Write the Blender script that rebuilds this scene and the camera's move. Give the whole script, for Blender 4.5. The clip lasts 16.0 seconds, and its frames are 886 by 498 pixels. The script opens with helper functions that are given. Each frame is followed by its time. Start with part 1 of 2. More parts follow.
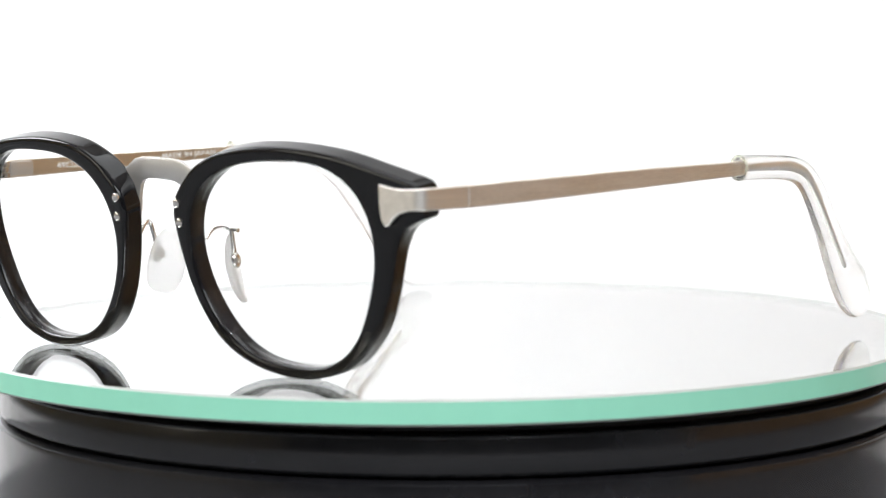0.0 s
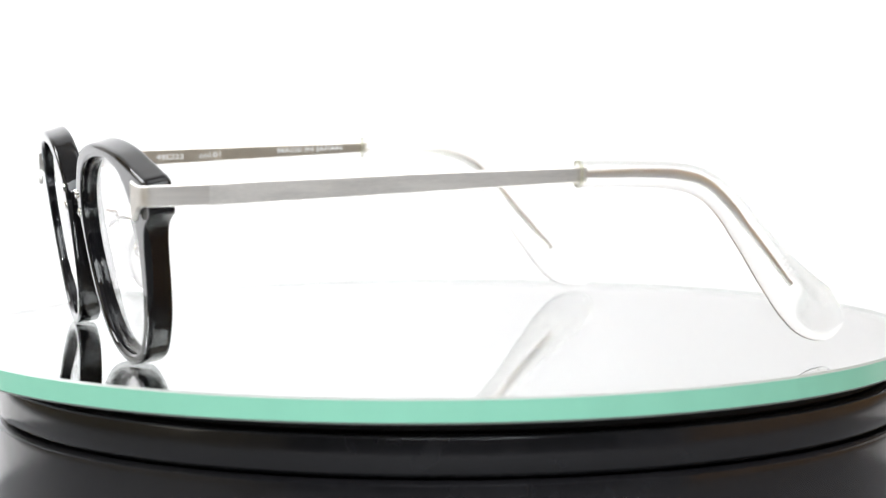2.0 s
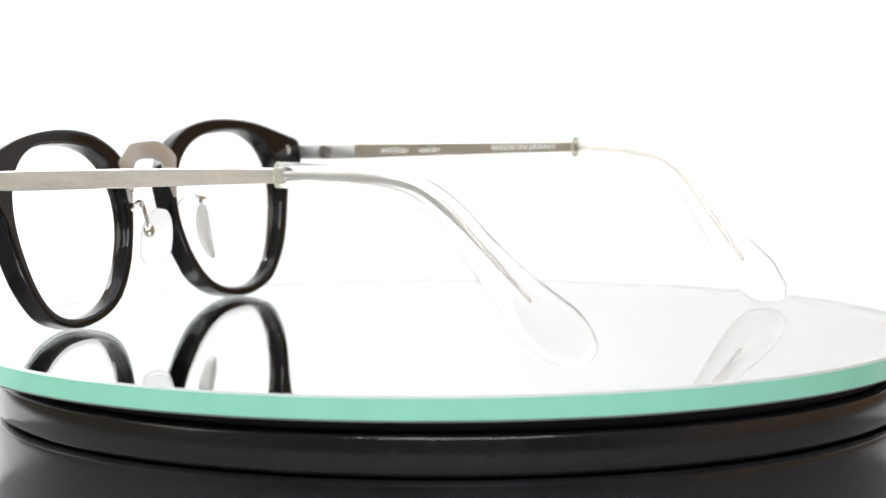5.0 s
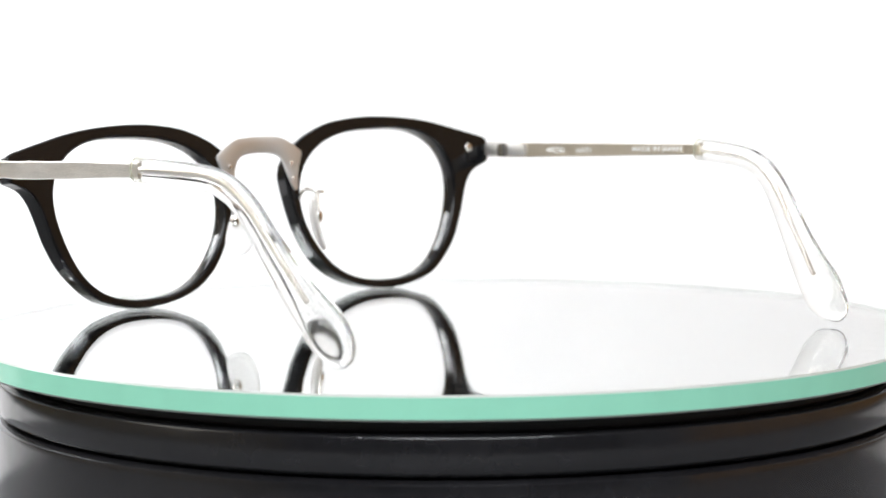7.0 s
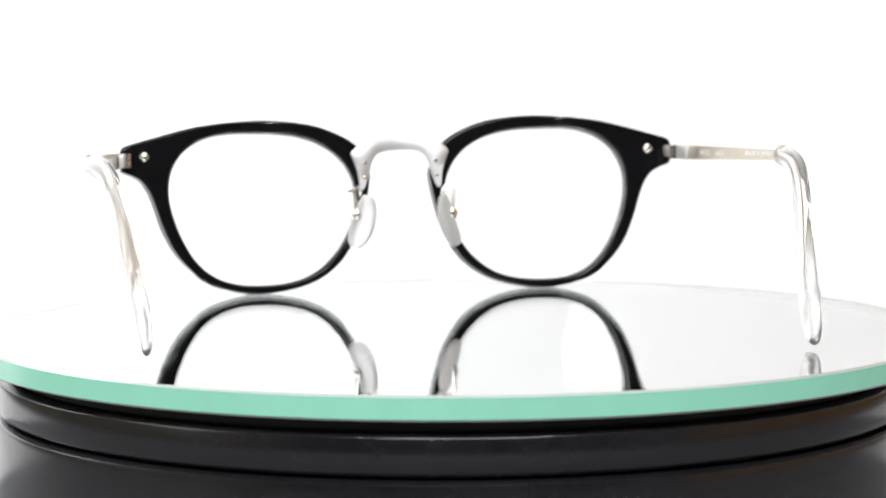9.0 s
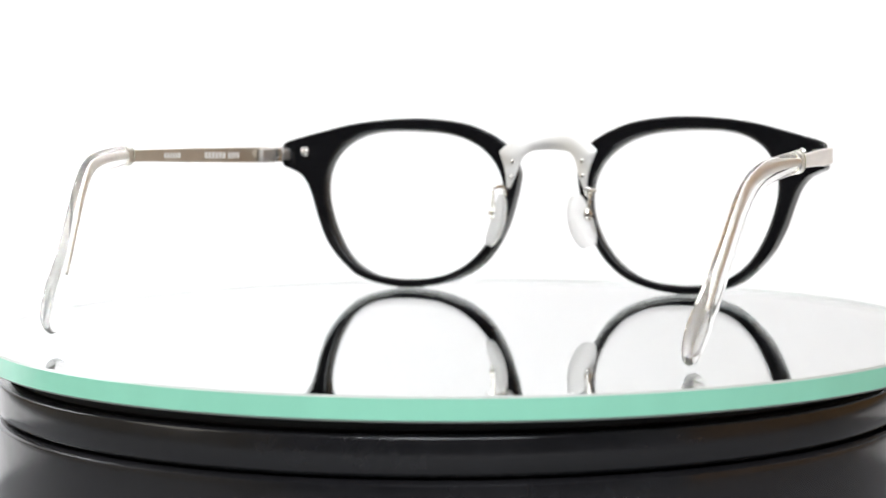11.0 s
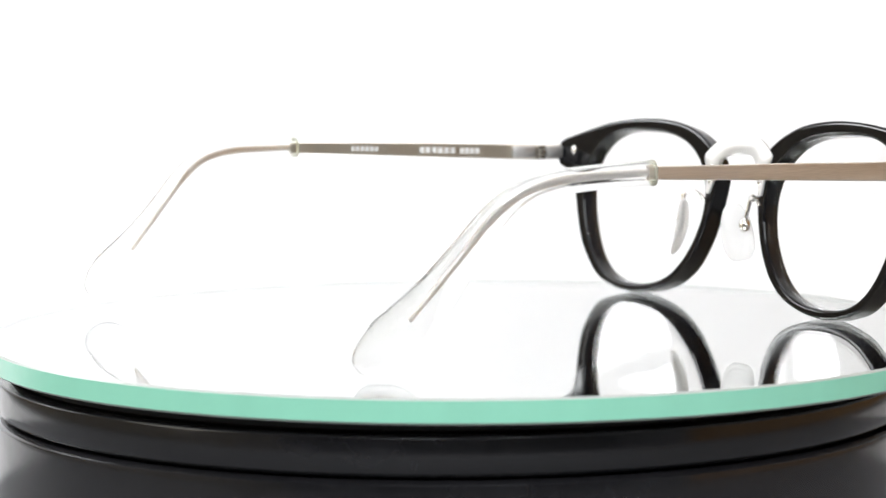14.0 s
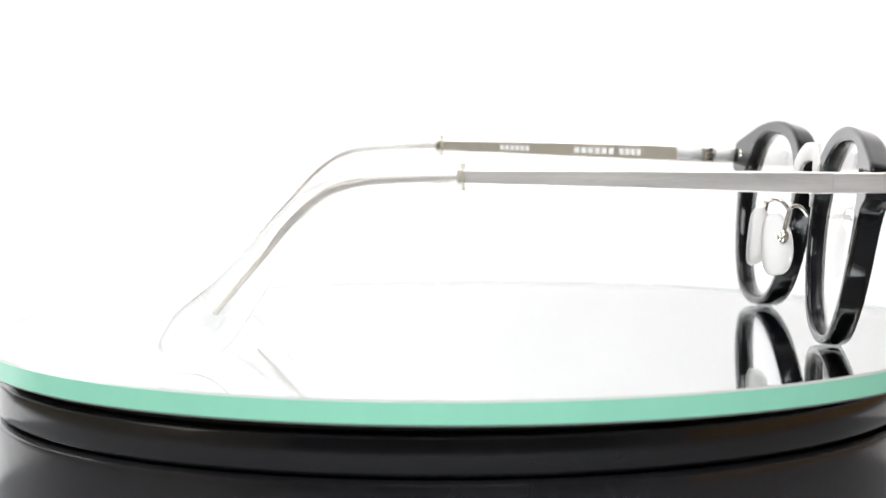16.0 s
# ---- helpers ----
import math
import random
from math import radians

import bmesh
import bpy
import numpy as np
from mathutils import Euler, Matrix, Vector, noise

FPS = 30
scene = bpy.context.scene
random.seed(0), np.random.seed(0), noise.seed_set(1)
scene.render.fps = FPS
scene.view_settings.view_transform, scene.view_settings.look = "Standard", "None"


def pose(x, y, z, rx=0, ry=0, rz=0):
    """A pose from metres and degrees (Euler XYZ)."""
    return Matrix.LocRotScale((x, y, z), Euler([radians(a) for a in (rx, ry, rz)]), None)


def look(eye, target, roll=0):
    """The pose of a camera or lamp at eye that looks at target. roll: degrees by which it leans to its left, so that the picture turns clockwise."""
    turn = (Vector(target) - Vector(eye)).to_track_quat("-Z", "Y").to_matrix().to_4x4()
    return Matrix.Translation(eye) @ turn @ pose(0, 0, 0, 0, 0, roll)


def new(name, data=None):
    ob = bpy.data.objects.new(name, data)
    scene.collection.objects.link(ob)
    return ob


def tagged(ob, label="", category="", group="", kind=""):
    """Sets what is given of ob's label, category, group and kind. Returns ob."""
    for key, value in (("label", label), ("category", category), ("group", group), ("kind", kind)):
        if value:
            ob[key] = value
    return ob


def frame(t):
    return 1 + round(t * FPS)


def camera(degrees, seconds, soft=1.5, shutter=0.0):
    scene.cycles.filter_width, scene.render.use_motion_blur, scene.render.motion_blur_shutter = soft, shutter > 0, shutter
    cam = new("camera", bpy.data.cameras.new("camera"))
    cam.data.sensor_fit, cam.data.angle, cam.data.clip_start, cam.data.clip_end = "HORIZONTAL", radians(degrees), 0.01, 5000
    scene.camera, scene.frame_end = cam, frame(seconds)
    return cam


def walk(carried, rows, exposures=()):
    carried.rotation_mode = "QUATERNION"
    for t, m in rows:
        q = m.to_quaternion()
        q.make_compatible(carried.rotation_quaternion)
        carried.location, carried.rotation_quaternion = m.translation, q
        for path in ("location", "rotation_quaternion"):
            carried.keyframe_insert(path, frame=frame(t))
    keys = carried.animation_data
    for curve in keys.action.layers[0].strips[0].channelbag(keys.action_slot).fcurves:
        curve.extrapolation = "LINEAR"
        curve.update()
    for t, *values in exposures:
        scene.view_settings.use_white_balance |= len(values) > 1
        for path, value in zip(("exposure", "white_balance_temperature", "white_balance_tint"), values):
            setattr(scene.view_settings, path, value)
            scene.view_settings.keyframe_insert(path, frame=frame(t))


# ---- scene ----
# ---- camera ----
cam = camera(23.356, 16.0, soft=1.15)
EYE = Vector((0.0, -0.44976, 0.0544))
PITCH, YAW = 0.08451, -0.00405
AIM = EYE + Vector((math.sin(YAW) * math.cos(PITCH), math.cos(YAW) * math.cos(PITCH), -math.sin(PITCH)))
VIEW = look(EYE, AIM, -0.35)
walk(cam, [(0.0, VIEW), (16.0, VIEW)])
cam.data.dof.use_dof = True
cam.data.dof.focus_distance = 0.424
cam.data.dof.aperture_fstop = 26.0


def turn(t):
    """The turntable's angle in degrees at t seconds."""
    return 9.093 - 13.9 * (t - 9.1) - 0.48 * ((t - 8) / 8) ** 2 - 0.554 * ((t - 8) / 8) ** 3


# ---- light ----
scene.view_settings.exposure = 0.22
world = bpy.data.worlds.new("world")
scene.world = world
world.use_nodes = True
world.node_tree.nodes["Background"].inputs[0].default_value = (1.0, 0.99, 0.97, 1)
world.node_tree.nodes["Background"].inputs[1].default_value = 0.05


def area_lamp(name, eye, target, sx, sy, watts, colour):
    data = bpy.data.lights.new(name, "AREA")
    data.shape, data.size, data.size_y, data.energy, data.color = "RECTANGLE", sx, sy, watts, colour
    ob = new(name, data)
    ob.matrix_world = look(eye, target)
    return ob


area_lamp("softbox_top", (0.0, 0.1, 1.2), (0, 0.12, 0), 0.9, 0.7, 4.2, (0.93, 0.97, 1.0))
area_lamp("softbox_left", (-0.97, -0.32, 0.38), (0.0, 0.0, 0.05), 0.5, 0.5, 2.0, (1.0, 0.965, 0.88))
area_lamp("softbox_back", (-0.6, 0.3, 0.4), (0.1, 0.66, 0.02), 0.4, 0.3, 3.5, (0.95, 0.97, 1.0))
area_lamp("softbox_front", (0.0, -0.9, 0.66), (0, 0, 0.03), 0.6, 0.35, 5.4, (0.94, 0.975, 1.0))
for x, y, z, watts in ((0.45, -0.85, 1.05, 1.4), (-0.35, -0.9, 0.9, 1.2), (-0.6, -0.45, 1.2, 1.3), (0.75, -0.35, 1.15, 1.3), (0.3, -1.2, 0.5, 1.0),
                       (-0.75, 0.2, 1.1, 1.2), (0.6, 0.35, 1.2, 1.2), (-0.2, -1.2, 1.2, 1.2), (0.1, -0.5, 1.25, 1.2)):
    area_lamp("spot", (x, y, z), (0, 0, 0.03), 0.02, 0.02, 0.85 * watts, (0.97, 0.98, 1.0))


# ---- materials ----
def material(name, colour, rough, metal=0.0, **more):
    m = bpy.data.materials.new(name)
    m.use_nodes = True
    b = m.node_tree.nodes["Principled BSDF"]
    b.inputs["Base Color"].default_value = (*colour, 1)
    b.inputs["Roughness"].default_value = rough
    b.inputs["Metallic"].default_value = metal
    for key, value in more.items():
        b.inputs[key.replace("_", " ")].default_value = value
    return m


def vary(m, scale, amount, bump=0.0, stretch=(1, 1, 1), rough=0.0, fine=9.0):
    """Two scales of noise on a material's colour, gloss and relief, in metres."""
    n, l = m.node_tree.nodes, m.node_tree.links
    b = n["Principled BSDF"]
    co, mp = n.new("ShaderNodeTexCoord"), n.new("ShaderNodeMapping")
    mp.inputs["Scale"].default_value = stretch
    l.new(co.outputs["Object"], mp.inputs["Vector"])
    big, small = n.new("ShaderNodeTexNoise"), n.new("ShaderNodeTexNoise")
    for node, s in ((big, scale), (small, scale * fine)):
        node.inputs["Scale"].default_value = s
        node.inputs["Detail"].default_value = 4
        l.new(mp.outputs["Vector"], node.inputs["Vector"])
    add = n.new("ShaderNodeMath")
    add.operation = "ADD"
    l.new(big.outputs["Fac"], add.inputs[0])
    l.new(small.outputs["Fac"], add.inputs[1])
    base = tuple(b.inputs["Base Color"].default_value)[:3]
    ramp = n.new("ShaderNodeMapRange")
    ramp.inputs["From Min"].default_value, ramp.inputs["From Max"].default_value = 0.6, 1.4
    ramp.inputs["To Min"].default_value, ramp.inputs["To Max"].default_value = 1 - amount, 1 + amount
    l.new(add.outputs[0], ramp.inputs["Value"])
    mul = n.new("ShaderNodeVectorMath")
    mul.operation = "SCALE"
    mul.inputs[0].default_value = base
    l.new(ramp.outputs[0], mul.inputs["Scale"])
    l.new(mul.outputs[0], b.inputs["Base Color"])
    if rough:
        r = b.inputs["Roughness"].default_value
        rr = n.new("ShaderNodeMapRange")
        rr.inputs["From Min"].default_value, rr.inputs["From Max"].default_value = 0.6, 1.4
        rr.inputs["To Min"].default_value, rr.inputs["To Max"].default_value = max(0.0, r - rough), r + rough
        l.new(add.outputs[0], rr.inputs["Value"])
        l.new(rr.outputs[0], b.inputs["Roughness"])
    if bump:
        bp = n.new("ShaderNodeBump")
        bp.inputs["Strength"].default_value, bp.inputs["Distance"].default_value = 0.5, bump
        l.new(add.outputs[0], bp.inputs["Height"])
        l.new(bp.outputs[0], b.inputs["Normal"])
    return m


WHITE = vary(material("white_paper", (0.78, 0.78, 0.79), 0.7), 3.0, 0.015)
PAPER_WALL = vary(material("white_paint", (0.8, 0.79, 0.775), 0.8), 2.0, 0.02)
OLIVE = vary(material("cream_paint", (0.28, 0.235, 0.15), 0.7), 3.0, 0.08)
TAN = vary(material("tan_wood_panel", (0.42, 0.24, 0.09), 0.6), 4.0, 0.25, stretch=(1, 1, 0.15))
GREY_WALL = vary(material("grey_paint", (0.2, 0.205, 0.215), 0.8), 2.0, 0.05)
DARK_WALL = vary(material("dark_grey_paint", (0.042, 0.042, 0.043), 0.8), 2.0, 0.05)
ACETATE = vary(material("black_acetate", (0.006, 0.006, 0.007), 0.025, IOR=1.4), 60.0, 0.3, rough=0.012)
BRUSHED = vary(material("brushed_silver", (0.93, 0.9, 0.86), 0.4, 1.0), 700.0, 0.13, stretch=(1, 0.01, 1), rough=0.06)
SATIN = vary(material("satin_silver", (0.7, 0.69, 0.68), 0.5, 1.0), 300.0, 0.03)
STEEL = vary(material("polished_steel", (0.78, 0.76, 0.73), 0.16, 1.0), 200.0, 0.05, rough=0.05)
# temple silver again, the room's dull tan reflection tinted into its colour
INNER = vary(material("silver_tan_reflection", (0.73, 0.66, 0.55), 0.36, 1.0), 300.0, 0.05)
ENGRAVED = material("white_engraving", (0.95, 0.95, 0.94), 0.5)
CLEAR = material("clear_plastic", (0.995, 0.995, 0.985), 0.05, IOR=1.16, Transmission_Weight=0.94, Subsurface_Weight=1.0, Subsurface_Scale=0.006, Subsurface_Radius=(1.0, 1.0, 0.9))
FROST = material("frosted_clear_plastic", (0.985, 0.985, 0.975), 0.06, IOR=1.1, Transmission_Weight=1.0)
COLLAR = material("yellowish_clear_plastic", (0.95, 0.96, 0.82), 0.2, IOR=1.1, Transmission_Weight=0.75)
SILICONE = material("milky_silicone", (0.99, 0.985, 0.98), 0.3, IOR=1.2, Transmission_Weight=0.65, Subsurface_Weight=0.9, Subsurface_Scale=0.004, Subsurface_Radius=(1.0, 1.0, 1.0))
LENS = material("clear_lens", (0.995, 0.997, 0.995), 0.0, IOR=1.3, Transmission_Weight=1.0)
PLATE_TOP = material("clear_plate_glass", (0.985, 0.995, 0.99), 0.0, IOR=1.5, Transmission_Weight=1.0)
SILVER = material("silvering", (0.89, 0.905, 0.9), 0.0, 1.0)
MINT = vary(material("green_polished_glass_edge", (0.33, 0.78, 0.59), 0.18, Specular_IOR_Level=0.4), 14.0, 0.05, stretch=(1, 1, 0.2), rough=0.05)
# no part of the glass: pale colour standing in for light at the far edge
EDGE_BRIGHTENER = material("pale_edge_brightener", (0.86, 0.9, 0.88), 0.6)
ARRIS = material("ground_glass_arris", (0.45, 0.5, 0.47), 0.35)
BLACK_FELT = vary(material("black_rubber", (0.008, 0.008, 0.008), 0.75), 300.0, 0.3)
BLACK_GLOSS = vary(material("black_glossy_plastic", (0.012, 0.012, 0.014), 0.16, IOR=1.5), 25.0, 0.3, bump=0.00002, rough=0.06)


# ---- building helpers ----
def part(name, bm, mat, parent, label="", smooth=True):
    """Links a bmesh as one mesh object under a thing or part."""
    mesh = bpy.data.meshes.new(name)
    bmesh.ops.recalc_face_normals(bm, faces=bm.faces)
    for f in bm.faces:
        f.smooth = smooth
    bm.to_mesh(mesh)
    bm.free()
    for m in mat if isinstance(mat, (list, tuple)) else (mat,):
        mesh.materials.append(m)
    if smooth:
        mesh.set_sharp_from_angle(angle=radians(38))
    ob = new(name, mesh)
    ob.parent = parent
    if label:
        tagged(ob, label)
    return ob


def thing(name, m, label, category, **tags):
    ob = new(name)
    ob.empty_display_size = 0.01
    ob.matrix_world = m
    return tagged(ob, label, category, **tags)


def grid_faces(bm, rings, closed_u=True, closed_v=True, caps=False):
    """Joins rows of vertices into quads; caps closes both ends."""
    n, k = len(rings), len(rings[0])
    for i in range(n if closed_u else n - 1):
        a, b = rings[i], rings[(i + 1) % n]
        for j in range(k if closed_v else k - 1):
            bm.faces.new((a[j], a[(j + 1) % k], b[(j + 1) % k], b[j]))
    if caps:
        bm.faces.new(rings[0][::-1])
        bm.faces.new(rings[-1])


def spline(points, n, closed=False):
    """Catmull-Rom through points (tuples), n samples to each span."""
    p = [np.array(q, float) for q in points]
    out, m = [], len(p)
    for i in range(m if closed else m - 1):
        if closed:
            a, b, c, d = p[i - 1], p[i], p[(i + 1) % m], p[(i + 2) % m]
        else:
            a, b, c, d = p[max(i - 1, 0)], p[i], p[i + 1], p[min(i + 2, m - 1)]
        for s in range(n):
            t = s / n
            out.append(0.5 * (2 * b + (c - a) * t + (2 * a - 5 * b + 4 * c - d) * t * t + (3 * b - a - 3 * c + d) * t ** 3))
    if not closed:
        out.append(p[-1])
    return out


def lathe(bm, profile, n=192):
    """Turns (radius, height) pairs about z; a zero radius closes the end."""
    rings = []
    for r, z in profile:
        rings.append([bm.verts.new((r * math.cos(2 * math.pi * i / n), r * math.sin(2 * math.pi * i / n), z)) for i in range(n)])
    faces = []
    for a, b in zip(rings, rings[1:]):
        row = []
        for i in range(n):
            row.append(bm.faces.new((a[i], a[(i + 1) % n], b[(i + 1) % n], b[i])))
        faces.append(row)
    return rings, faces


def box(bm, centre, size, bevel=0.0, m=None):
    made = bmesh.ops.create_cube(bm, size=1.0)["verts"]
    bmesh.ops.scale(bm, vec=size, verts=made)
    if bevel:
        edges = list({e for v in made for e in v.link_edges})
        made = bmesh.ops.bevel(bm, geom=edges, offset=bevel, segments=2, affect="EDGES", profile=0.5)["verts"]
    if m is not None:
        bmesh.ops.transform(bm, matrix=m, verts=made)
    bmesh.ops.translate(bm, vec=centre, verts=made)
    return made


def tube(bm, points, radius, sides=10, taper=None):
    """A round wire along points; taper gives a factor to each point."""
    rings = []
    pts = [Vector(p) for p in points]
    for i, p in enumerate(pts):
        d = (pts[min(i + 1, len(pts) - 1)] - pts[max(i - 1, 0)]).normalized()
        side = d.cross(Vector((0, 0, 1)) if abs(d.z) < 0.9 else Vector((1, 0, 0))).normalized()
        up = side.cross(d)
        r = radius * (taper[i] if taper else 1)
        rings.append([bm.verts.new(p + r * (math.cos(a) * side + math.sin(a) * up)) for a in (2 * math.pi * k / sides for k in range(sides))])
    grid_faces(bm, rings, closed_u=False, caps=True)


def disc_head(bm, centre, normal, radius, height, slot=False):
    """A domed screw or rivet head standing on a surface."""
    q = Vector(normal).to_track_quat("Z", "Y").to_matrix().to_4x4()
    m = Matrix.Translation(centre) @ q
    n = 20
    prof = ((radius, -height), (radius, height * 0.3), (radius * 0.85, height * 0.75), (radius * 0.5, height), (radius * 0.12, height * 1.03))
    rings = [[bm.verts.new(m @ Vector((r * math.cos(2 * math.pi * i / n), r * math.sin(2 * math.pi * i / n), z))) for i in range(n)] for r, z in prof]
    grid_faces(bm, rings, closed_u=False, caps=True)
    if slot:
        box(bm, m @ Vector((0, 0, height)), (radius * 1.5, radius * 0.22, height * 0.5), 0, q @ pose(0, 0, 0, 0, 0, 35))


# ---- structure: table, sweep and the plain room round it ----
def build_set():
    bm = bmesh.new()
    prof = [(0.12, -0.059), (0.2, -0.059), (0.3, -0.059), (0.45, -0.059)]
    prof += [(0.45 + 0.3 * math.sin(a), 0.241 - 0.3 * math.cos(a)) for a in (radians(d) for d in range(6, 91, 6))]
    prof += [(0.75, 0.6), (0.75, 1.0)]
    rows = []
    for lift in (0.0, -0.0008):
        rows.append([[bm.verts.new((x, y - lift, z + lift)) for y, z in prof] for x in (-0.55, 0.0, 0.55)])
    for sheet in rows:
        grid_faces(bm, sheet, closed_u=False, closed_v=False)
    mesh_ob = part("backdrop", bm, WHITE, None)
    tagged(mesh_ob, "seamless white paper sweep behind the turntable", "backdrop", kind="structure")
    for name, centre, size, mat, label in (
        ("wall_left", (-1.05, -0.2, 0.6), (0.06, 2.3, 1.44), OLIVE, "plain dull cream painted side wall"),
        ("wall_right", (1.05, 0.115, 0.6), (0.06, 1.67, 1.44), TAN, "plain tan wood panelled side wall"),
        ("wall_corner", (1.05, -1.035, 0.6), (0.06, 0.63, 1.44), GREY_WALL, "plain grey painted side wall"),
        ("wall_front", (0.0, -1.38, 0.6), (2.04, 0.06, 1.44), DARK_WALL, "plain dark grey painted wall"),
        ("wall_back", (0.0, 0.93, 0.6), (2.04, 0.06, 1.44), PAPER_WALL, "plain white painted rear wall"),
        ("floor", (0.0, -0.2, -0.15), (2.16, 2.4, 0.06), PAPER_WALL, "plain white floor"),
        ("table_top", (0.0, 0.2, -0.09), (2.02, 1.36, 0.06), GREY_WALL, "plain grey table top under the turntable"),
        ("ceiling", (0.0, -0.2, 1.35), (2.16, 2.4, 0.06), PAPER_WALL, "plain white ceiling"),
    ):
        bm = bmesh.new()
        box(bm, centre, size)
        tagged(part(name, bm, mat, None, smooth=False), label, name.split("_")[0], kind="structure")


build_set()


# ---- turntable ----
def build_turntable():
    table = thing("turntable", pose(0, 0, -0.06), "glossy black round motorised display turntable on white paper", "turntable")
    z0 = 0.06
    bm = bmesh.new()
    lathe(bm, [(0.0005, -0.0560 + z0), (0.088, -0.0560 + z0), (0.0945, -0.0545 + z0), (0.0954, -0.0525 + z0), (0.0954, -0.0168 + z0), (0.0952, -0.0156 + z0),
               (0.0944, -0.0150 + z0), (0.0925, -0.0150 + z0), (0.0005, -0.0150 + z0)])
    part("body", bm, BLACK_GLOSS, table)
    for i in range(4):
        a = radians(45 + 90 * i)
        bm = bmesh.new()
        lathe(bm, [(0.0003, 0.0), (0.007, 0.0), (0.0078, 0.001), (0.0078, 0.0041), (0.0003, 0.0041)], 24)
        bmesh.ops.translate(bm, vec=(0.075 * math.cos(a), 0.075 * math.sin(a), 0.0), verts=bm.verts)
        part("foot", bm, BLACK_FELT, table, "black rubber foot")
    bm = bmesh.new()
    lathe(bm, [(0.0005, -0.0148 + z0), (0.0920, -0.0148 + z0), (0.0938, -0.0144 + z0), (0.0946, -0.0136 + z0), (0.0948, -0.0120 + z0), (0.0946, -0.0078 + z0),
               (0.0945, -0.0075 + z0), (0.0942, -0.0073 + z0), (0.0920, -0.0072 + z0), (0.0005, -0.0072 + z0)])
    platter = part("platter", bm, BLACK_GLOSS, table, "glossy black rotating disc")
    bm = bmesh.new()
    lathe(bm, [(0.0005, -0.0071 + z0), (0.0912, -0.0071 + z0), (0.0917, -0.0067 + z0), (0.0917, -0.0047 + z0), (0.0005, -0.0047 + z0)])
    part("pad_ring", bm, BLACK_FELT, platter, "matt black rubber mat under the glass")
    return table, platter


turntable, platter = build_turntable()

# ---- mirror plate: clear glass with silvered back ----
PLATE_SHIFT = Vector((0.0018, 0.00315, 0.0))


def build_plate():
    plate = thing("mirror_plate", pose(0, 0, 0), "round mirror glass plate with mint green polished edge", "mirror")
    r, d = 0.1002, 0.0045
    bm = bmesh.new()
    rings, faces = lathe(bm, [(0.0004, 0.0), (r - 0.0004, 0.0), (r, -0.0004), (r, -d + 0.0004), (r - 0.0004, -d), (0.0004, -d)], 256)
    bm.faces.new(rings[0][::-1])
    bm.faces.new(rings[-1])
    for row, slot in zip(faces, (0, 2, 1, 2, 3)):
        for f in row:
            f.material_index = slot
    bm.faces.ensure_lookup_table()
    bm.faces[-2].material_index, bm.faces[-1].material_index = 0, 3
    # added pale ring inside: the far edge's washed-out brightness is in its colour
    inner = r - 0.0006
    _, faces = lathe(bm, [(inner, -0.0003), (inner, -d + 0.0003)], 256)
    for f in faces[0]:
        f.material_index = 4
    ob = part("glass_disc", bm, (PLATE_TOP, MINT, ARRIS, SILVER, EDGE_BRIGHTENER), plate, "clear glass disc silvered underneath")
    return plate


mirror_plate = build_plate()

# ---- eyeglasses ----
MM = 0.001
CENTRE = Vector((0.00110, 0.010, 0.0))
LEAN = math.atan(0.145)
CL, SL = math.cos(LEAN), math.sin(LEAN)


SKEW = 0.009


def settle(x, v):
    """How far the front, which sits a little askew, dips at x across and v up, in millimetres."""
    k = min(1.0, max(0.0, (x + 10) / 20))
    return -0.45 * (1 - k) + k * (-0.5 + 0.015 * v)


def rimpoint(x, v, w, side):
    """A place on the front: x from the middle, v up the lens plane, w forward from its back face, in millimetres."""
    y = 75.2 - 0.0008 * x * x - 0.145 * 33 + v * SL + w * CL
    z = v * CL - w * SL
    x = side * -x
    return Vector((x * MM, (y + SKEW * x - 10.0) * MM, (z + settle(x, v)) * MM))


LENS_X, LENS_V = -33.5, 22.3


def lens_radius(a):
    c, s = math.cos, math.sin
    return 20.95 - 0.42 * c(1 * a) - 0.32 * s(1 * a) + 2.0 * c(2 * a) - 0.32 * s(2 * a) + 0.26 * c(3 * a) + 0.82 * s(3 * a) - 0.34 * c(4 * a) - 0.14 * s(4 * a) + 0.13 * c(5 * a) + 0.24 * s(5 * a)


RIM_OUTLINE = ((-67.7, 36.2), (-66.6, 37.1), (-64.0, 37.9), (-58.5, 39.4), (-50.5, 41.4), (-42.4, 42.5), (-34.3, 42.9), (-27.6, 42.6), (-20.8, 41.5), (-15.4, 39.5),
               (-11.4, 37.2), (-8.6, 34.4), (-7.4, 31.0), (-7.6, 27.0), (-8.6, 22.0), (-10.2, 16.8), (-12.4, 12.0), (-15.7, 7.6), (-20.2, 4.2), (-26.2, 2.0),
               (-33.0, 0.95), (-37.4, 1.0), (-41.8, 1.8), (-47.2, 3.6), (-51.4, 7.0), (-55.2, 11.7), (-57.8, 17.4), (-59.5, 22.5), (-60.9, 26.0), (-62.8, 28.6),
               (-65.3, 30.0), (-67.0, 30.7), (-67.7, 31.6), (-67.8, 34.0))


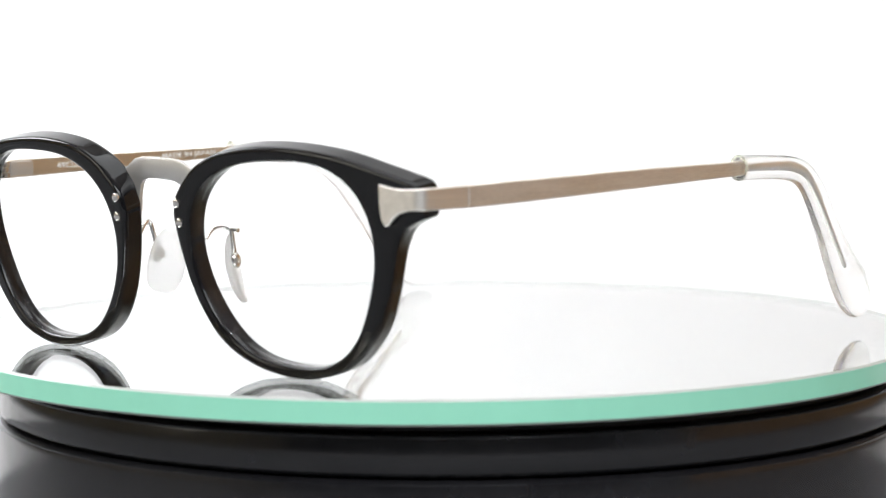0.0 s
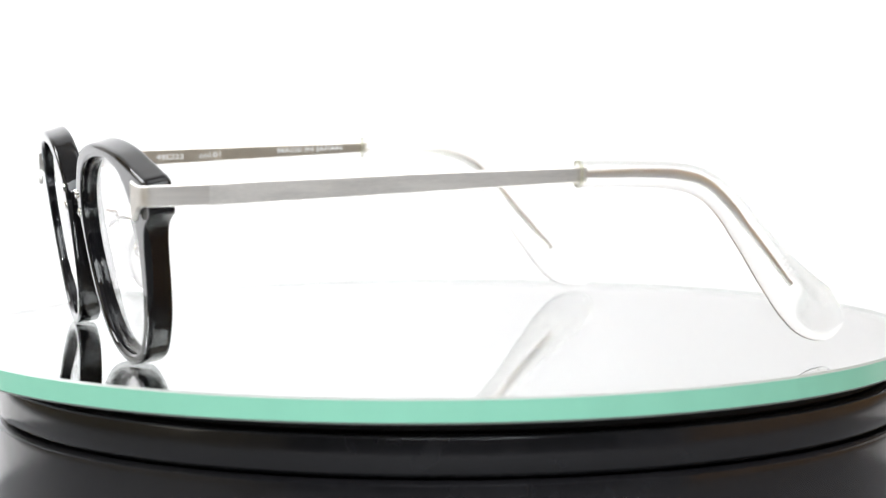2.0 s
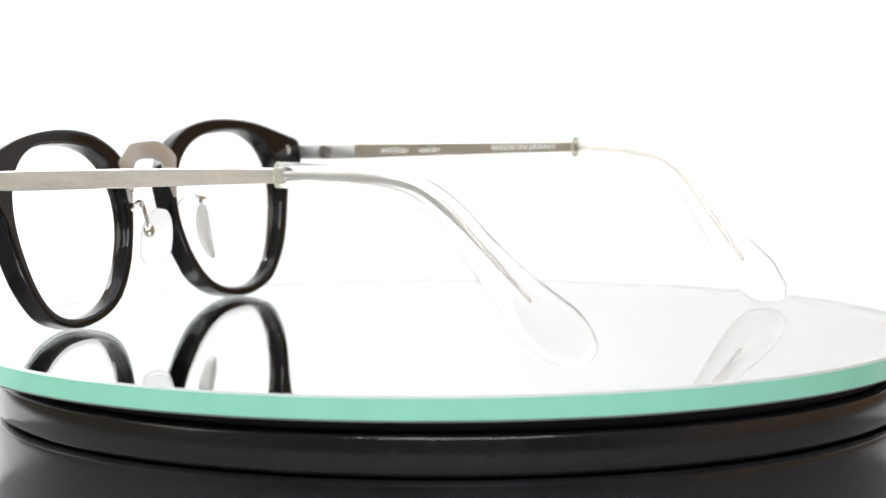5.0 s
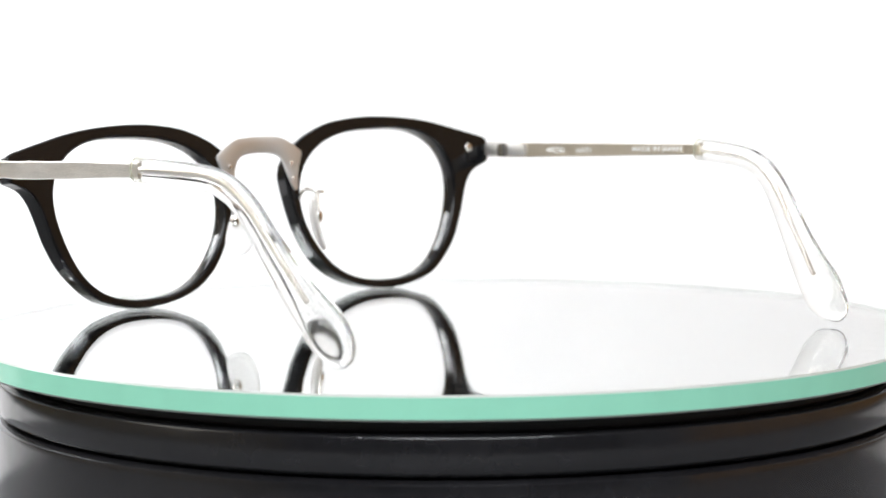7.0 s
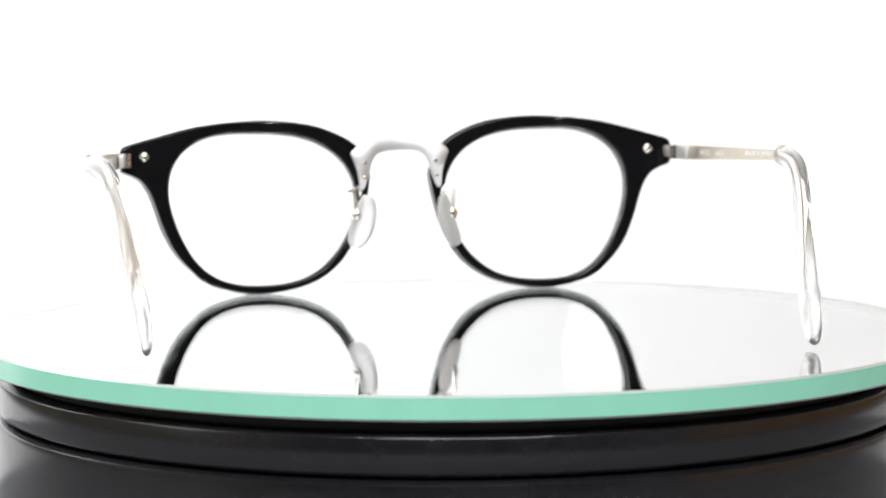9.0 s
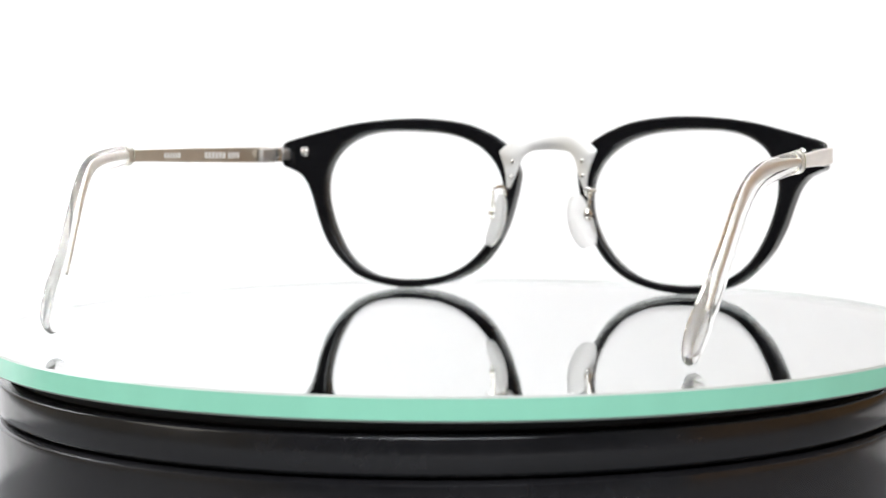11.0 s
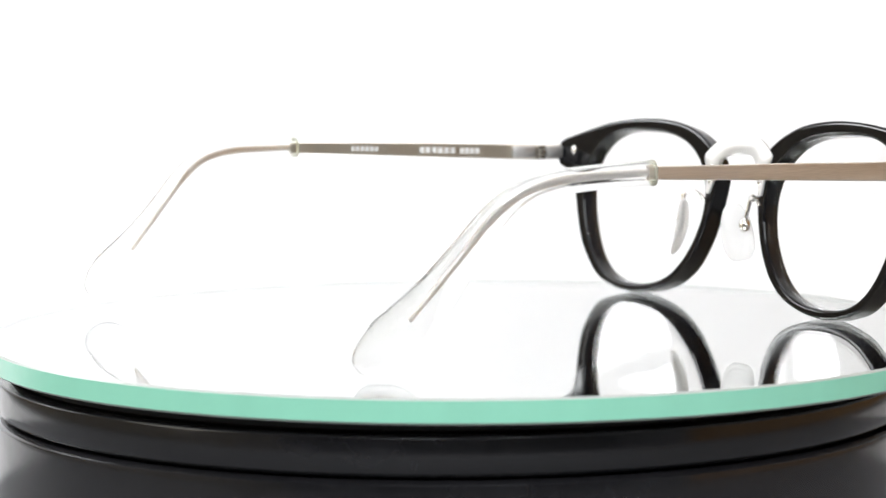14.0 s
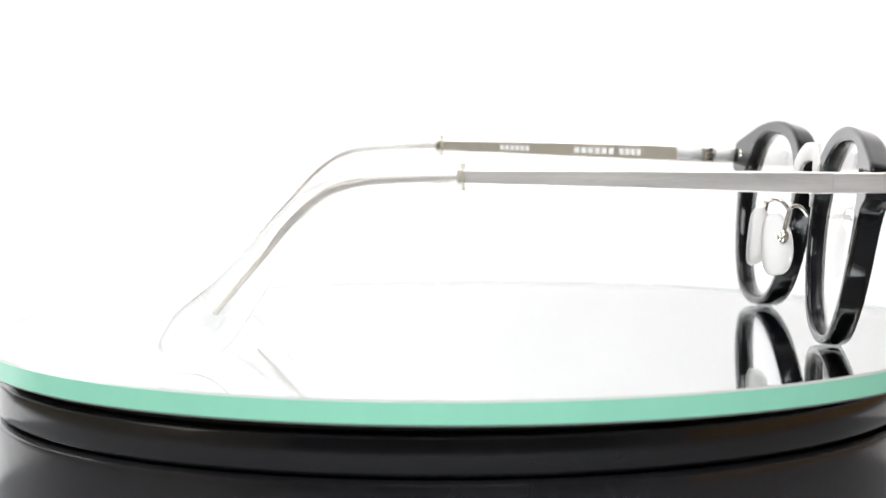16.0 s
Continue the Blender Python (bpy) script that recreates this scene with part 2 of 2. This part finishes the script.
def build_rim(parent, side):
    bm = bmesh.new()
    rings = []
    for o in spline(RIM_OUTLINE, 6, closed=True):
        x, v = o
        a = math.atan2(v - LENS_V, x - LENS_X)
        r = lens_radius(a)
        ix, iv = LENS_X + r * math.cos(a), LENS_V + r * math.sin(a)
        width = math.hypot(ix - x, iv - v)
        dx, dv = (ix - x) / width, (iv - v) / width
        flare = 0.75 * min(1.0, max(0.0, (v - 3.0) / 14.0)) - 1.25 * min(1.0, max(0.0, (v - 29.0) / 7.0))
        b = min(0.9, 0.3 * width)
        flare -= 0.55 * min(1.0, max(0.0, (x + 15.0) / 6.0))
        section = ((-0.1 * flare, 0.7), (-0.18 * flare, 0.95), (-0.91 * flare, 3.3), (-flare, 3.6), (0.12 * b - flare, 4.1), (0.45 * b - flare, 4.4), (b - flare, 4.5), (b - flare + 0.05 * width, 4.5),
                   (width - 0.75, 4.5), (width - 0.4, 4.5), (width - 0.05, 4.42), (width + 0.15, 4.25), (width + 0.3, 3.9),
                   (width + 0.3, 2.9), (width + 0.25, 2.5), (width + 0.25, 1.9), (width + 0.22, 1.5), (width + 0.2, 0.75), (width + 0.1, 0.4), (width - 0.08, 0.17), (width - 0.32, 0.04),
                   (width - 0.45, 0.0), (width - 0.7, 0.0), (b + 0.05 * width, 0.0), (b, 0.0), (0.45 * b, 0.08), (0.12 * b, 0.3))
        rings.append([bm.verts.new(rimpoint(x + dx * s, v + dv * s, 1.04 * w - 0.1, side)) for s, w in section])
    grid_faces(bm, rings)
    rim = part("rim", bm, ACETATE, parent, "glossy black acetate rim")
    rim.data.set_sharp_from_angle(angle=radians(72))
    return rim


def build_lens(parent, side):
    bm = bmesh.new()
    n, rows = 96, 8
    sheets = []
    for w in (1.5, 2.6):
        rings = []
        for k in range(rows, 0, -1):
            f = k / rows
            ring = []
            for i in range(n):
                a = 2 * math.pi * i / n
                r = (lens_radius(a) + 0.1) * f
                ring.append(bm.verts.new(rimpoint(LENS_X + r * math.cos(a), LENS_V + r * math.sin(a), w + 1.1 * (1 - f * f), side)))
            rings.append(ring)
        sheets.append(rings)
        grid_faces(bm, rings, closed_u=False)
        bm.faces.new(rings[-1])
    a, b = sheets[0][0], sheets[1][0]
    for i in range(n):
        bm.faces.new((a[i], a[(i + 1) % n], b[(i + 1) % n], b[i]))
    ob = part("lens", bm, LENS, parent, "clear demonstration lens")
    ob.visible_shadow = False
    return ob


def build_bridge(parent):
    """The flat metal arch with a leg down the back of each rim."""
    half_out = ((0.0, 38.3), (3.6, 38.2), (6.4, 37.8), (9.0, 36.5), (11.0, 35.1), (12.1, 33.9), (11.6, 32.2), (10.9, 30.2), (10.4, 28.0), (10.2, 26.2), (10.0, 25.2))
    half_in = ((0.0, 34.4), (3.2, 34.2), (5.0, 33.7), (6.1, 32.9), (6.7, 31.8), (7.2, 30.6), (7.6, 28.8), (8.1, 27.2), (8.7, 25.8), (9.1, 25.0))
    so, si = spline(half_out, 5), spline(half_in, 5)
    m = 44
    so = [so[round(i * (len(so) - 1) / m)] for i in range(m + 1)]
    si = [si[round(i * (len(si) - 1) / m)] for i in range(m + 1)]
    row = [(-x, v, -u, w2) for (x, v), (u, w2) in list(zip(so, si))[:0:-1]] + [(x, v, u, w2) for (x, v), (u, w2) in zip(so, si)]
    bm = bmesh.new()
    rings = []
    for ox, ov, ix, iv in row:
        arch = 0.6 * math.cos(math.pi / 2 * min(1.0, abs(ox) / 11.5)) ** 2
        ex, ev = (ix - ox) * 0.09, (iv - ov) * 0.09
        sec = ((ox, ov, -0.95), (ox, ov, -0.2), (ox + ex, ov + ev, 0.0), (ix - ex, iv - ev, 0.0), (ix, iv, -0.2), (ix, iv, -0.95), (ix - ex, iv - ev, -1.15), (ox + ex, ov + ev, -1.15))
        rings.append([bm.verts.new(rimpoint(x, v + 0.6, w + 0.55 + arch * 1.2, 1)) for x, v, w in sec])
    grid_faces(bm, rings, closed_u=False, caps=True)
    ob = part("bridge", bm, SATIN, parent, "satin silver metal bridge plate")
    for side in (1, -1):
        for v in (32.2, 28.6):
            x = -8.7 if v > 30 else -8.9
            bm = bmesh.new()
            disc_head(bm, rimpoint(x, v - 0.15, -0.6, side), (0, -CL, SL), 0.55 * MM, 0.35 * MM)
            part("rivet", bm, STEEL, ob, "small bright steel rivet")
            bm = bmesh.new()
            disc_head(bm, rimpoint(x - 0.3, v - 0.6, 4.7, side), (0, CL, -SL), 0.85 * MM, 0.28 * MM, slot=True)
            part("screw", bm, STEEL, ob, "slotted steel screw head")
    return ob


def build_pad(parent, side):
    """Pad arm, box and silicone pad on one side of the bridge."""
    s = -side

    def at(x, y, z):
        return Vector((s * x * MM, (y - 8.1) * MM, (z - 0.8) * MM))

    bm = bmesh.new()
    tube(bm, spline([at(10.1, 71.2, 24.2), at(10.3, 69.9, 25.9), at(11.0, 68.4, 26.4), at(12.2, 67.0, 25.9), at(13.8, 66.6, 25.7)], 5), 0.42 * MM)
    tube(bm, spline([at(12.3, 67.0, 25.9), at(12.1, 66.6, 24.2), at(11.9, 66.2, 22.4), at(11.6, 65.9, 20.8)], 4), 0.45 * MM)
    arm = part("pad_arm", bm, STEEL, parent, "bent bright steel pad arm")
    bm = bmesh.new()
    made = bmesh.ops.create_uvsphere(bm, u_segments=16, v_segments=10, radius=1.55 * MM)["verts"]
    bmesh.ops.transform(bm, matrix=Matrix.Translation(at(11.6, 65.8, 20.0)) @ Matrix.Diagonal((0.85, 0.85, 1.1, 1)), verts=made)
    part("pad_box", bm, STEEL, arm, "round steel pad socket")
    bm = bmesh.new()
    disc_head(bm, at(12.6, 65.5, 20.0), (s * 0.9, -0.4, 0), 0.55 * MM, 0.3 * MM, slot=True)
    part("pad_screw", bm, STEEL, arm)
    bm = bmesh.new()
    n, rows = 28, 12
    m = Matrix.Translation(at(10.2, 64.9, 18.3)) @ Matrix.Rotation(s * radians(-16), 4, "Y") @ Matrix.Rotation(s * radians(-38), 4, "Z")
    rings = []
    for j in range(1, rows):
        b = math.pi * j / rows
        ring = []
        for i in range(n):
            a = 2 * math.pi * i / n
            k = math.sin(b) ** 0.7
            z = math.cos(b) * 6.6
            w = (3.6 - 0.06 * z) * k
            ring.append(bm.verts.new(m @ Vector((1.05 * k * math.copysign(abs(math.cos(a)) ** 0.7, math.cos(a)) * MM + s * 0.00002 * z * z, w * math.sin(a) * MM, z * MM))))
        rings.append(ring)
    grid_faces(bm, rings, closed_u=False, caps=True)
    part("nose_pad", bm, SILICONE, arm, "milky clear silicone nose pad")


def strip(bm, rows, thick):
    """A flat bar on edge: rows of (x, y, z bottom, z top) in millimetres, thickness thick, bevelled."""
    pts = [np.array(r, float) for r in rows]
    rings = []
    for i, p in enumerate(pts):
        d = pts[min(i + 1, len(pts) - 1)][:2] - pts[max(i - 1, 0)][:2]
        d = d / np.linalg.norm(d)
        nx, ny = -d[1], d[0]
        h, e = thick / 2, min(0.22, thick * 0.3)
        sec = ((h, p[2] + e), (h, p[3] - e), (h - e, p[3]), (-h + e, p[3]), (-h, p[3] - e), (-h, p[2] + e), (-h + e, p[2]), (h - e, p[2]))
        rings.append([bm.verts.new(((p[0] + nx * o) * MM, (p[1] + ny * o - 10.0) * MM, z * MM)) for o, z in sec])
    grid_faces(bm, rings, closed_u=False, caps=True)


def front_y(x, z):
    return 75.2 - 0.0008 * x * x - 0.145 * 33 + z * 0.147 + 4.57


def build_endpiece(parent, side):
    """The metal plate let into the front, bent round the corner to the hinge."""
    s = -side
    rows = []
    for x, lo, hi in ((59.7, 32.4, 35.7), (60.2, 29.6, 35.6), (60.9, 28.6, 35.45), (61.5, 28.9, 35.3), (62.4, 29.9, 35.15), (63.6, 30.8, 35.0), (65.2, 31.3, 35.0), (66.6, 31.5, 35.05)):
        rows.append((s * x, front_y(x, 34.0) + 0.15, lo, hi))
    y = front_y(66.6, 34.0)
    rows += [(s * 67.5, y - 0.15, 31.5, 35.1), (s * 68.05, y - 0.7, 31.5, 35.15), (s * 68.2, y - 1.6, 31.5, 35.2), (s * 68.25, 70.0, 31.5, 35.25), (s * 68.3, 65.1, 31.5, 35.35)]
    dip = settle(s * 65.0, 34.0)
    rows = [(x, y + SKEW * x, lo + dip, hi + dip) for x, y, lo, hi in rows]
    bm = bmesh.new()
    strip(bm, rows, 0.9)
    ob = part("endpiece", bm, BRUSHED, parent, "satin silver corner plate")
    bm = bmesh.new()
    disc_head(bm, rimpoint(-62.0, 34.4, 0.0, side), (0, -CL, SL), 1.1 * MM, 0.45 * MM)
    part("screw", bm, STEEL, ob, "bright steel screw head")
    return ob


TEMPLE = {1: ((-68.35, 64.9, 31.5, 35.35), (-69.45, 56.63, 31.75, 35.65), (-70.86, 46.58, 32.15, 35.9), (-72.66, 30.46, 32.8, 36.3), (-74.47, 14.45, 33.5, 36.55), (-76.08, -0.94, 34.1, 36.75)),
          -1: ((68.35, 65.55, 31.5, 35.35), (68.86, 56.63, 31.75, 35.55), (69.36, 46.58, 32.15, 35.7), (70.19, 30.46, 32.8, 36), (71.02, 14.45, 33.4, 36.2), (71.55, -1.78, 34, 36.5))}
TIP = {1: ((-76.1, 0.7, 35.5, 2.35, 1.75), (-75.05, -8.66, 35.3, 2.3, 1.6), (-73.68, -18.39, 34.7, 2.4, 1.6), (-72.58, -24.71, 33.2, 2.6, 1.6), (-71.48, -30.06, 29.6, 2.9, 1.6), (-70.38, -35.9, 22.8, 3.4, 1.55), (-69.08, -41.74, 16, 4.3, 1.5), (-68.1, -46.8, 10.9, 5.2, 1.4), (-67.6, -50.4, 8, 5.3, 1.35), (-67.3, -53.4, 6.1, 4.2, 1.2), (-67.2, -55, 5.2, 2.9, 0.95), (-67.2, -55.8, 4.7, 1.5, 0.55), (-67.2, -56.05, 4.5, 0.25, 0.1)),
       -1: ((71.51, -0.28, 35.2, 2.35, 1.75), (69.95, -9.36, 34.8, 2.3, 1.6), (68, -18.82, 33.8, 2.4, 1.6), (66.56, -24.96, 31.8, 2.6, 1.6), (65.2, -30.17, 27.8, 2.9, 1.6), (63.75, -35.84, 20.9, 3.4, 1.55), (62.3, -41.52, 13.7, 4.3, 1.5), (61.2, -46.3, 8.5, 5.2, 1.4), (60.5, -49.7, 5.8, 5.1, 1.35), (60, -52.7, 4.1, 3.7, 1.2), (59.8, -54.5, 3.3, 2.5, 0.95), (59.7, -55.3, 2.95, 1.3, 0.55), (59.7, -55.6, 2.8, 0.25, 0.1))}
WIRE = {1: ((-76.2, 0.1, 35.45), (-75.75, -2.82, 35.5), (-74.15, -14.49, 35.3), (-73.13, -21.3, 34.6), (-72.25, -26.17, 32.9), (-71.27, -31.03, 29), (-70.4, -35.12, 24.5), (-68.43, -44.85, 13.6)),
        -1: ((71.62, -0.85, 35.2), (70.9, -3.68, 35.2), (68.47, -14.09, 34.7), (67.06, -21.18, 33.6), (65.8, -26.38, 31.4), (64.64, -31.59, 26.8), (63.46, -36.22, 21.1), (61, -45.4, 10.2))}


def build_temple(parent, side):
    bm = bmesh.new()
    dip = settle(-side * 65.0, 34.0)
    strip(bm, [(x, y, lo + dip * y / 65, hi + dip * y / 65) for x, y, lo, hi in spline(TEMPLE[side], 5)], 1.15)
    temple = part("temple", bm, (BRUSHED, INNER), parent, "satin silver metal temple")
    # inner face takes the copy with the reflection in its colour
    for f in temple.data.polygons:
        if f.normal.x * side > 0.9:
            f.material_index = 1
    s = -side
    # hinge: leaf on the rim, three knuckles, leaf on the temple
    bm = bmesh.new()
    hx = s * 66.6

    def at(x, y, z):
        return Vector((x * MM, (y - 10.0) * MM, (z + dip) * MM))

    box(bm, at(s * 66.2, 68.4, 33.5), (1.5 * MM, 4.6 * MM, 2.7 * MM), 0.25 * MM)
    box(bm, at(s * 67.6, 60.2, 33.65), (1.4 * MM, 6.2 * MM, 2.9 * MM), 0.25 * MM, pose(0, 0, 0, 0, 0, s * 6))
    hinge = part("hinge", bm, SATIN, temple, "bright steel hinge")
    for k, z in enumerate((32.35, 33.5, 34.65)):
        bm = bmesh.new()
        bmesh.ops.create_cone(bm, cap_ends=True, segments=20, radius1=1.25 * MM, radius2=1.25 * MM, depth=1.02 * MM)
        bmesh.ops.translate(bm, vec=at(hx, 65.0 if k % 2 else 64.7, z), verts=bm.verts)
        part("knuckle", bm, STEEL, hinge)
    # wire core inside the clear tip
    bm = bmesh.new()
    path = spline(WIRE[side], 6)
    n = len(path)
    rings = []
    for i, p in enumerate(path):
        d = Vector(path[min(i + 1, n - 1)]) - Vector(path[max(i - 1, 0)])
        d.normalize()
        up = d.cross(Vector((1, 0, 0))).normalized()
        up = up if up.z > 0 else -up
        side_v = d.cross(up)
        f = i / (n - 1)
        hh = 1.2 - 0.55 * min(1.0, f / 0.08) if f < 0.08 else 0.62 + 0.26 * math.sin(min(1.0, (f - 0.08) / 0.8) * math.pi)
        if f > 0.93:
            hh *= 0.85
        rings.append([bm.verts.new((Vector(p) - Vector((0, 10, 0)) + up * hh * math.cos(a) + side_v * 0.5 * math.sin(a)) * MM) for a in (2 * math.pi * k / 10 for k in range(10))])
    grid_faces(bm, rings, closed_u=False, caps=True)
    part("wire_core", bm, BRUSHED, temple, "silver wire core inside the clear tip")
    # clear tip
    bm = bmesh.new()
    path = spline(TIP[side], 5)
    n, k = len(path), 20
    rings, frames = [], []
    for i, p in enumerate(path):
        d = Vector(path[min(i + 1, n - 1)][:3]) - Vector(path[max(i - 1, 0)][:3])
        d.normalize()
        up = d.cross(Vector((1, 0, 0))).normalized()
        up = up if up.z > 0 or abs(up.z) < 0.2 else -up
        side_v = d.cross(up)
        c = Vector(p[:3]) - Vector((0, 10, 0))
        frames.append((c, d, up, side_v, p[3], p[4]))
        ring = []
        for j in range(k):
            a = 2 * math.pi * j / k
            ca, sa = math.cos(a), math.sin(a)
            ring.append(bm.verts.new((c + up * p[3] * math.copysign(abs(ca) ** 0.85, ca) + side_v * p[4] * math.copysign(abs(sa) ** 0.85, sa)) * MM))
        rings.append(ring)
    grid_faces(bm, rings, closed_u=False, caps=True)
    tip = part("temple_tip", bm, CLEAR, temple, "clear plastic ear tip")
    # collar
    c, d, up, side_v, h, w = frames[0]
    bm = bmesh.new()
    rings = []
    for q, grow in ((-0.05, 0.95), (-0.15, 1.03), (-0.35, 1.05), (-0.5, 1.0), (-0.5, 0.85), (-0.05, 0.85)):
        rings.append([bm.verts.new((c - d * q + up * h * grow * math.cos(a) + side_v * w * grow * math.sin(a)) * MM) for a in (2 * math.pi * j / 24 for j in range(24))])
    grid_faces(bm, rings)
    part("collar", bm, COLLAR, tip, "yellowish rolled rim of the tip")
    # grip ridges on the paddle
    fine = spline(TIP[side], 40)
    for r in range(15):
        want = -40.6 - 0.72 * r
        i = min(range(1, len(fine) - 1), key=lambda q: abs(fine[q][1] - want))
        p = fine[i]
        d = (Vector(fine[i + 1][:3]) - Vector(fine[i - 1][:3])).normalized()
        up = d.cross(Vector((1, 0, 0))).normalized()
        up = up if up.z > 0 else -up
        side_v = d.cross(up)
        c = Vector(p[:3]) - Vector((0, 10, 0))
        bm = bmesh.new()
        pts = []
        for j in range(11):
            a = radians(-75 + 15 * j)
            ca, sa = math.cos(a), math.sin(a)
            pts.append((c + up * (p[3] + 0.02) * abs(ca) ** 0.85 + side_v * (p[4] + 0.04) * math.copysign(abs(sa) ** 0.85, sa)) * MM)
        tube(bm, pts, 0.11 * MM, 6)
        part("grip_ridge", bm, FROST, tip)
    return temple


def build_glasses():
    g = thing("eyeglasses", pose(0, 0, 0), "black acetate eyeglasses with silver temples and clear tips on mirror plate", "eyeglasses")
    for side in (1, -1):
        build_rim(g, side)
        build_lens(g, side)
        build_endpiece(g, side)
    bridge = build_bridge(g)
    for side in (1, -1):
        build_pad(bridge, side)
    temples = {side: build_temple(g, side) for side in (1, -1)}
    return g, temples


glasses, temples = build_glasses()


# ---- engraving on the inner faces of the temples ----
def inner_face(side, y):
    """The place and heading on a temple's inner face at y millimetres."""
    rows = TEMPLE[side]
    for a, b in zip(rows, rows[1:]):
        if b[1] <= y <= a[1]:
            f = (a[1] - y) / (a[1] - b[1])
            x = a[0] + f * (b[0] - a[0])
            z = (a[2] + f * (b[2] - a[2]) + a[3] + f * (b[3] - a[3])) / 2
            d = Vector((b[0] - a[0], b[1] - a[1], (b[2] + b[3] - a[2] - a[3]) / 2)).normalized()
            return x, z, d
    return rows[0][0], rows[0][2], Vector((0, -1, 0))


def engraving(words, side, y0, y1, height):
    """Raised lettering between y0 and y1 on a temple's inner face."""
    data = bpy.data.curves.new("engraved_text", "FONT")
    data.body, data.size, data.extrude, data.align_x, data.align_y = words, 1.0, 0.03, "CENTER", "CENTER"
    data.offset = 0.015
    tmp = new("engraved_text", data)
    bpy.context.view_layer.update()
    mesh = bpy.data.meshes.new_from_object(tmp.evaluated_get(bpy.context.evaluated_depsgraph_get()))
    bpy.data.objects.remove(tmp)
    xs = [v.co.x for v in mesh.vertices]
    ys = [v.co.y for v in mesh.vertices]
    sx, sy = abs(y1 - y0) / (max(xs) - min(xs)), height / (max(ys) - min(ys))
    mx, my = (max(xs) + min(xs)) / 2, (max(ys) + min(ys)) / 2
    place(mesh, side, (y0 + y1) / 2, sx, sy, mx, my)
    ob = new("engraved_text", mesh)
    mesh.materials.append(ENGRAVED)
    ob.parent = temples[side]
    tagged(ob, "white engraved lettering")


def place(mesh, side, y, sx, sy, mx=0.0, my=0.0):
    x, z, d = inner_face(side, y)
    inward = Vector((side, 0, 0))
    # reading direction as seen from the wearer's side
    right = d if side < 0 else -d
    up = Vector((0, 0, 1))
    inward = (right.cross(up)).normalized()
    up = inward.cross(right).normalized()
    for v in mesh.vertices:
        along = right.y * (v.co.x - mx) * sx
        x, z, _ = inner_face(side, y + along)
        z += settle(-side * 65.0, 34.0) * (y + along) / 65
        base = Vector((x, y + along - 10.0, z)) + inward * 0.6
        v.co = (base + up * (v.co.y - my) * sy + inward * v.co.z * 0.5) * MM


def engraved_bar(side, y0, y1, height):
    bm = bmesh.new()
    box(bm, (0, 0, 0), (1, 1, 0.06))
    mesh = bpy.data.meshes.new("engraved_bar")
    bm.to_mesh(mesh)
    bm.free()
    place(mesh, side, (y0 + y1) / 2, abs(y1 - y0), height)
    mesh.materials.append(ENGRAVED)
    ob = new("engraved_bar", mesh)
    ob.parent = temples[side]
    tagged(ob, "white engraved mark")


engraving("MADE IN JAPAN", -1, 20.7, 4.6, 1.5)
engraving("col.01", -1, 39.8, 34.6, 1.25)
engraving("49\u25a122", -1, 50.2, 43.5, 1.25)
# maker's marks as plain bars, one to a letter
for y0, y1, count, height in ((14.6, 22.0, 6, 1.2), (32.5, 42.4, 6, 1.5), (43.4, 48.9, 4, 1.5)):
    step = (y1 - y0) / count
    for i in range(count):
        engraved_bar(1, y0 + (i + 0.86) * step, y0 + (i + 0.14) * step, height)


# ---- the turning of the turntable and of all that stands on it ----
def motions():
    times = [0.5 * i for i in range(33)]
    spin = [(t, Matrix.Rotation(radians(turn(t)), 4, "Z")) for t in times]
    walk(platter, spin)
    walk(mirror_plate, [(t, m @ Matrix.Translation(PLATE_SHIFT)) for t, m in spin])
    walk(glasses, [(t, m @ Matrix.Translation(CENTRE)) for t, m in spin])


motions()
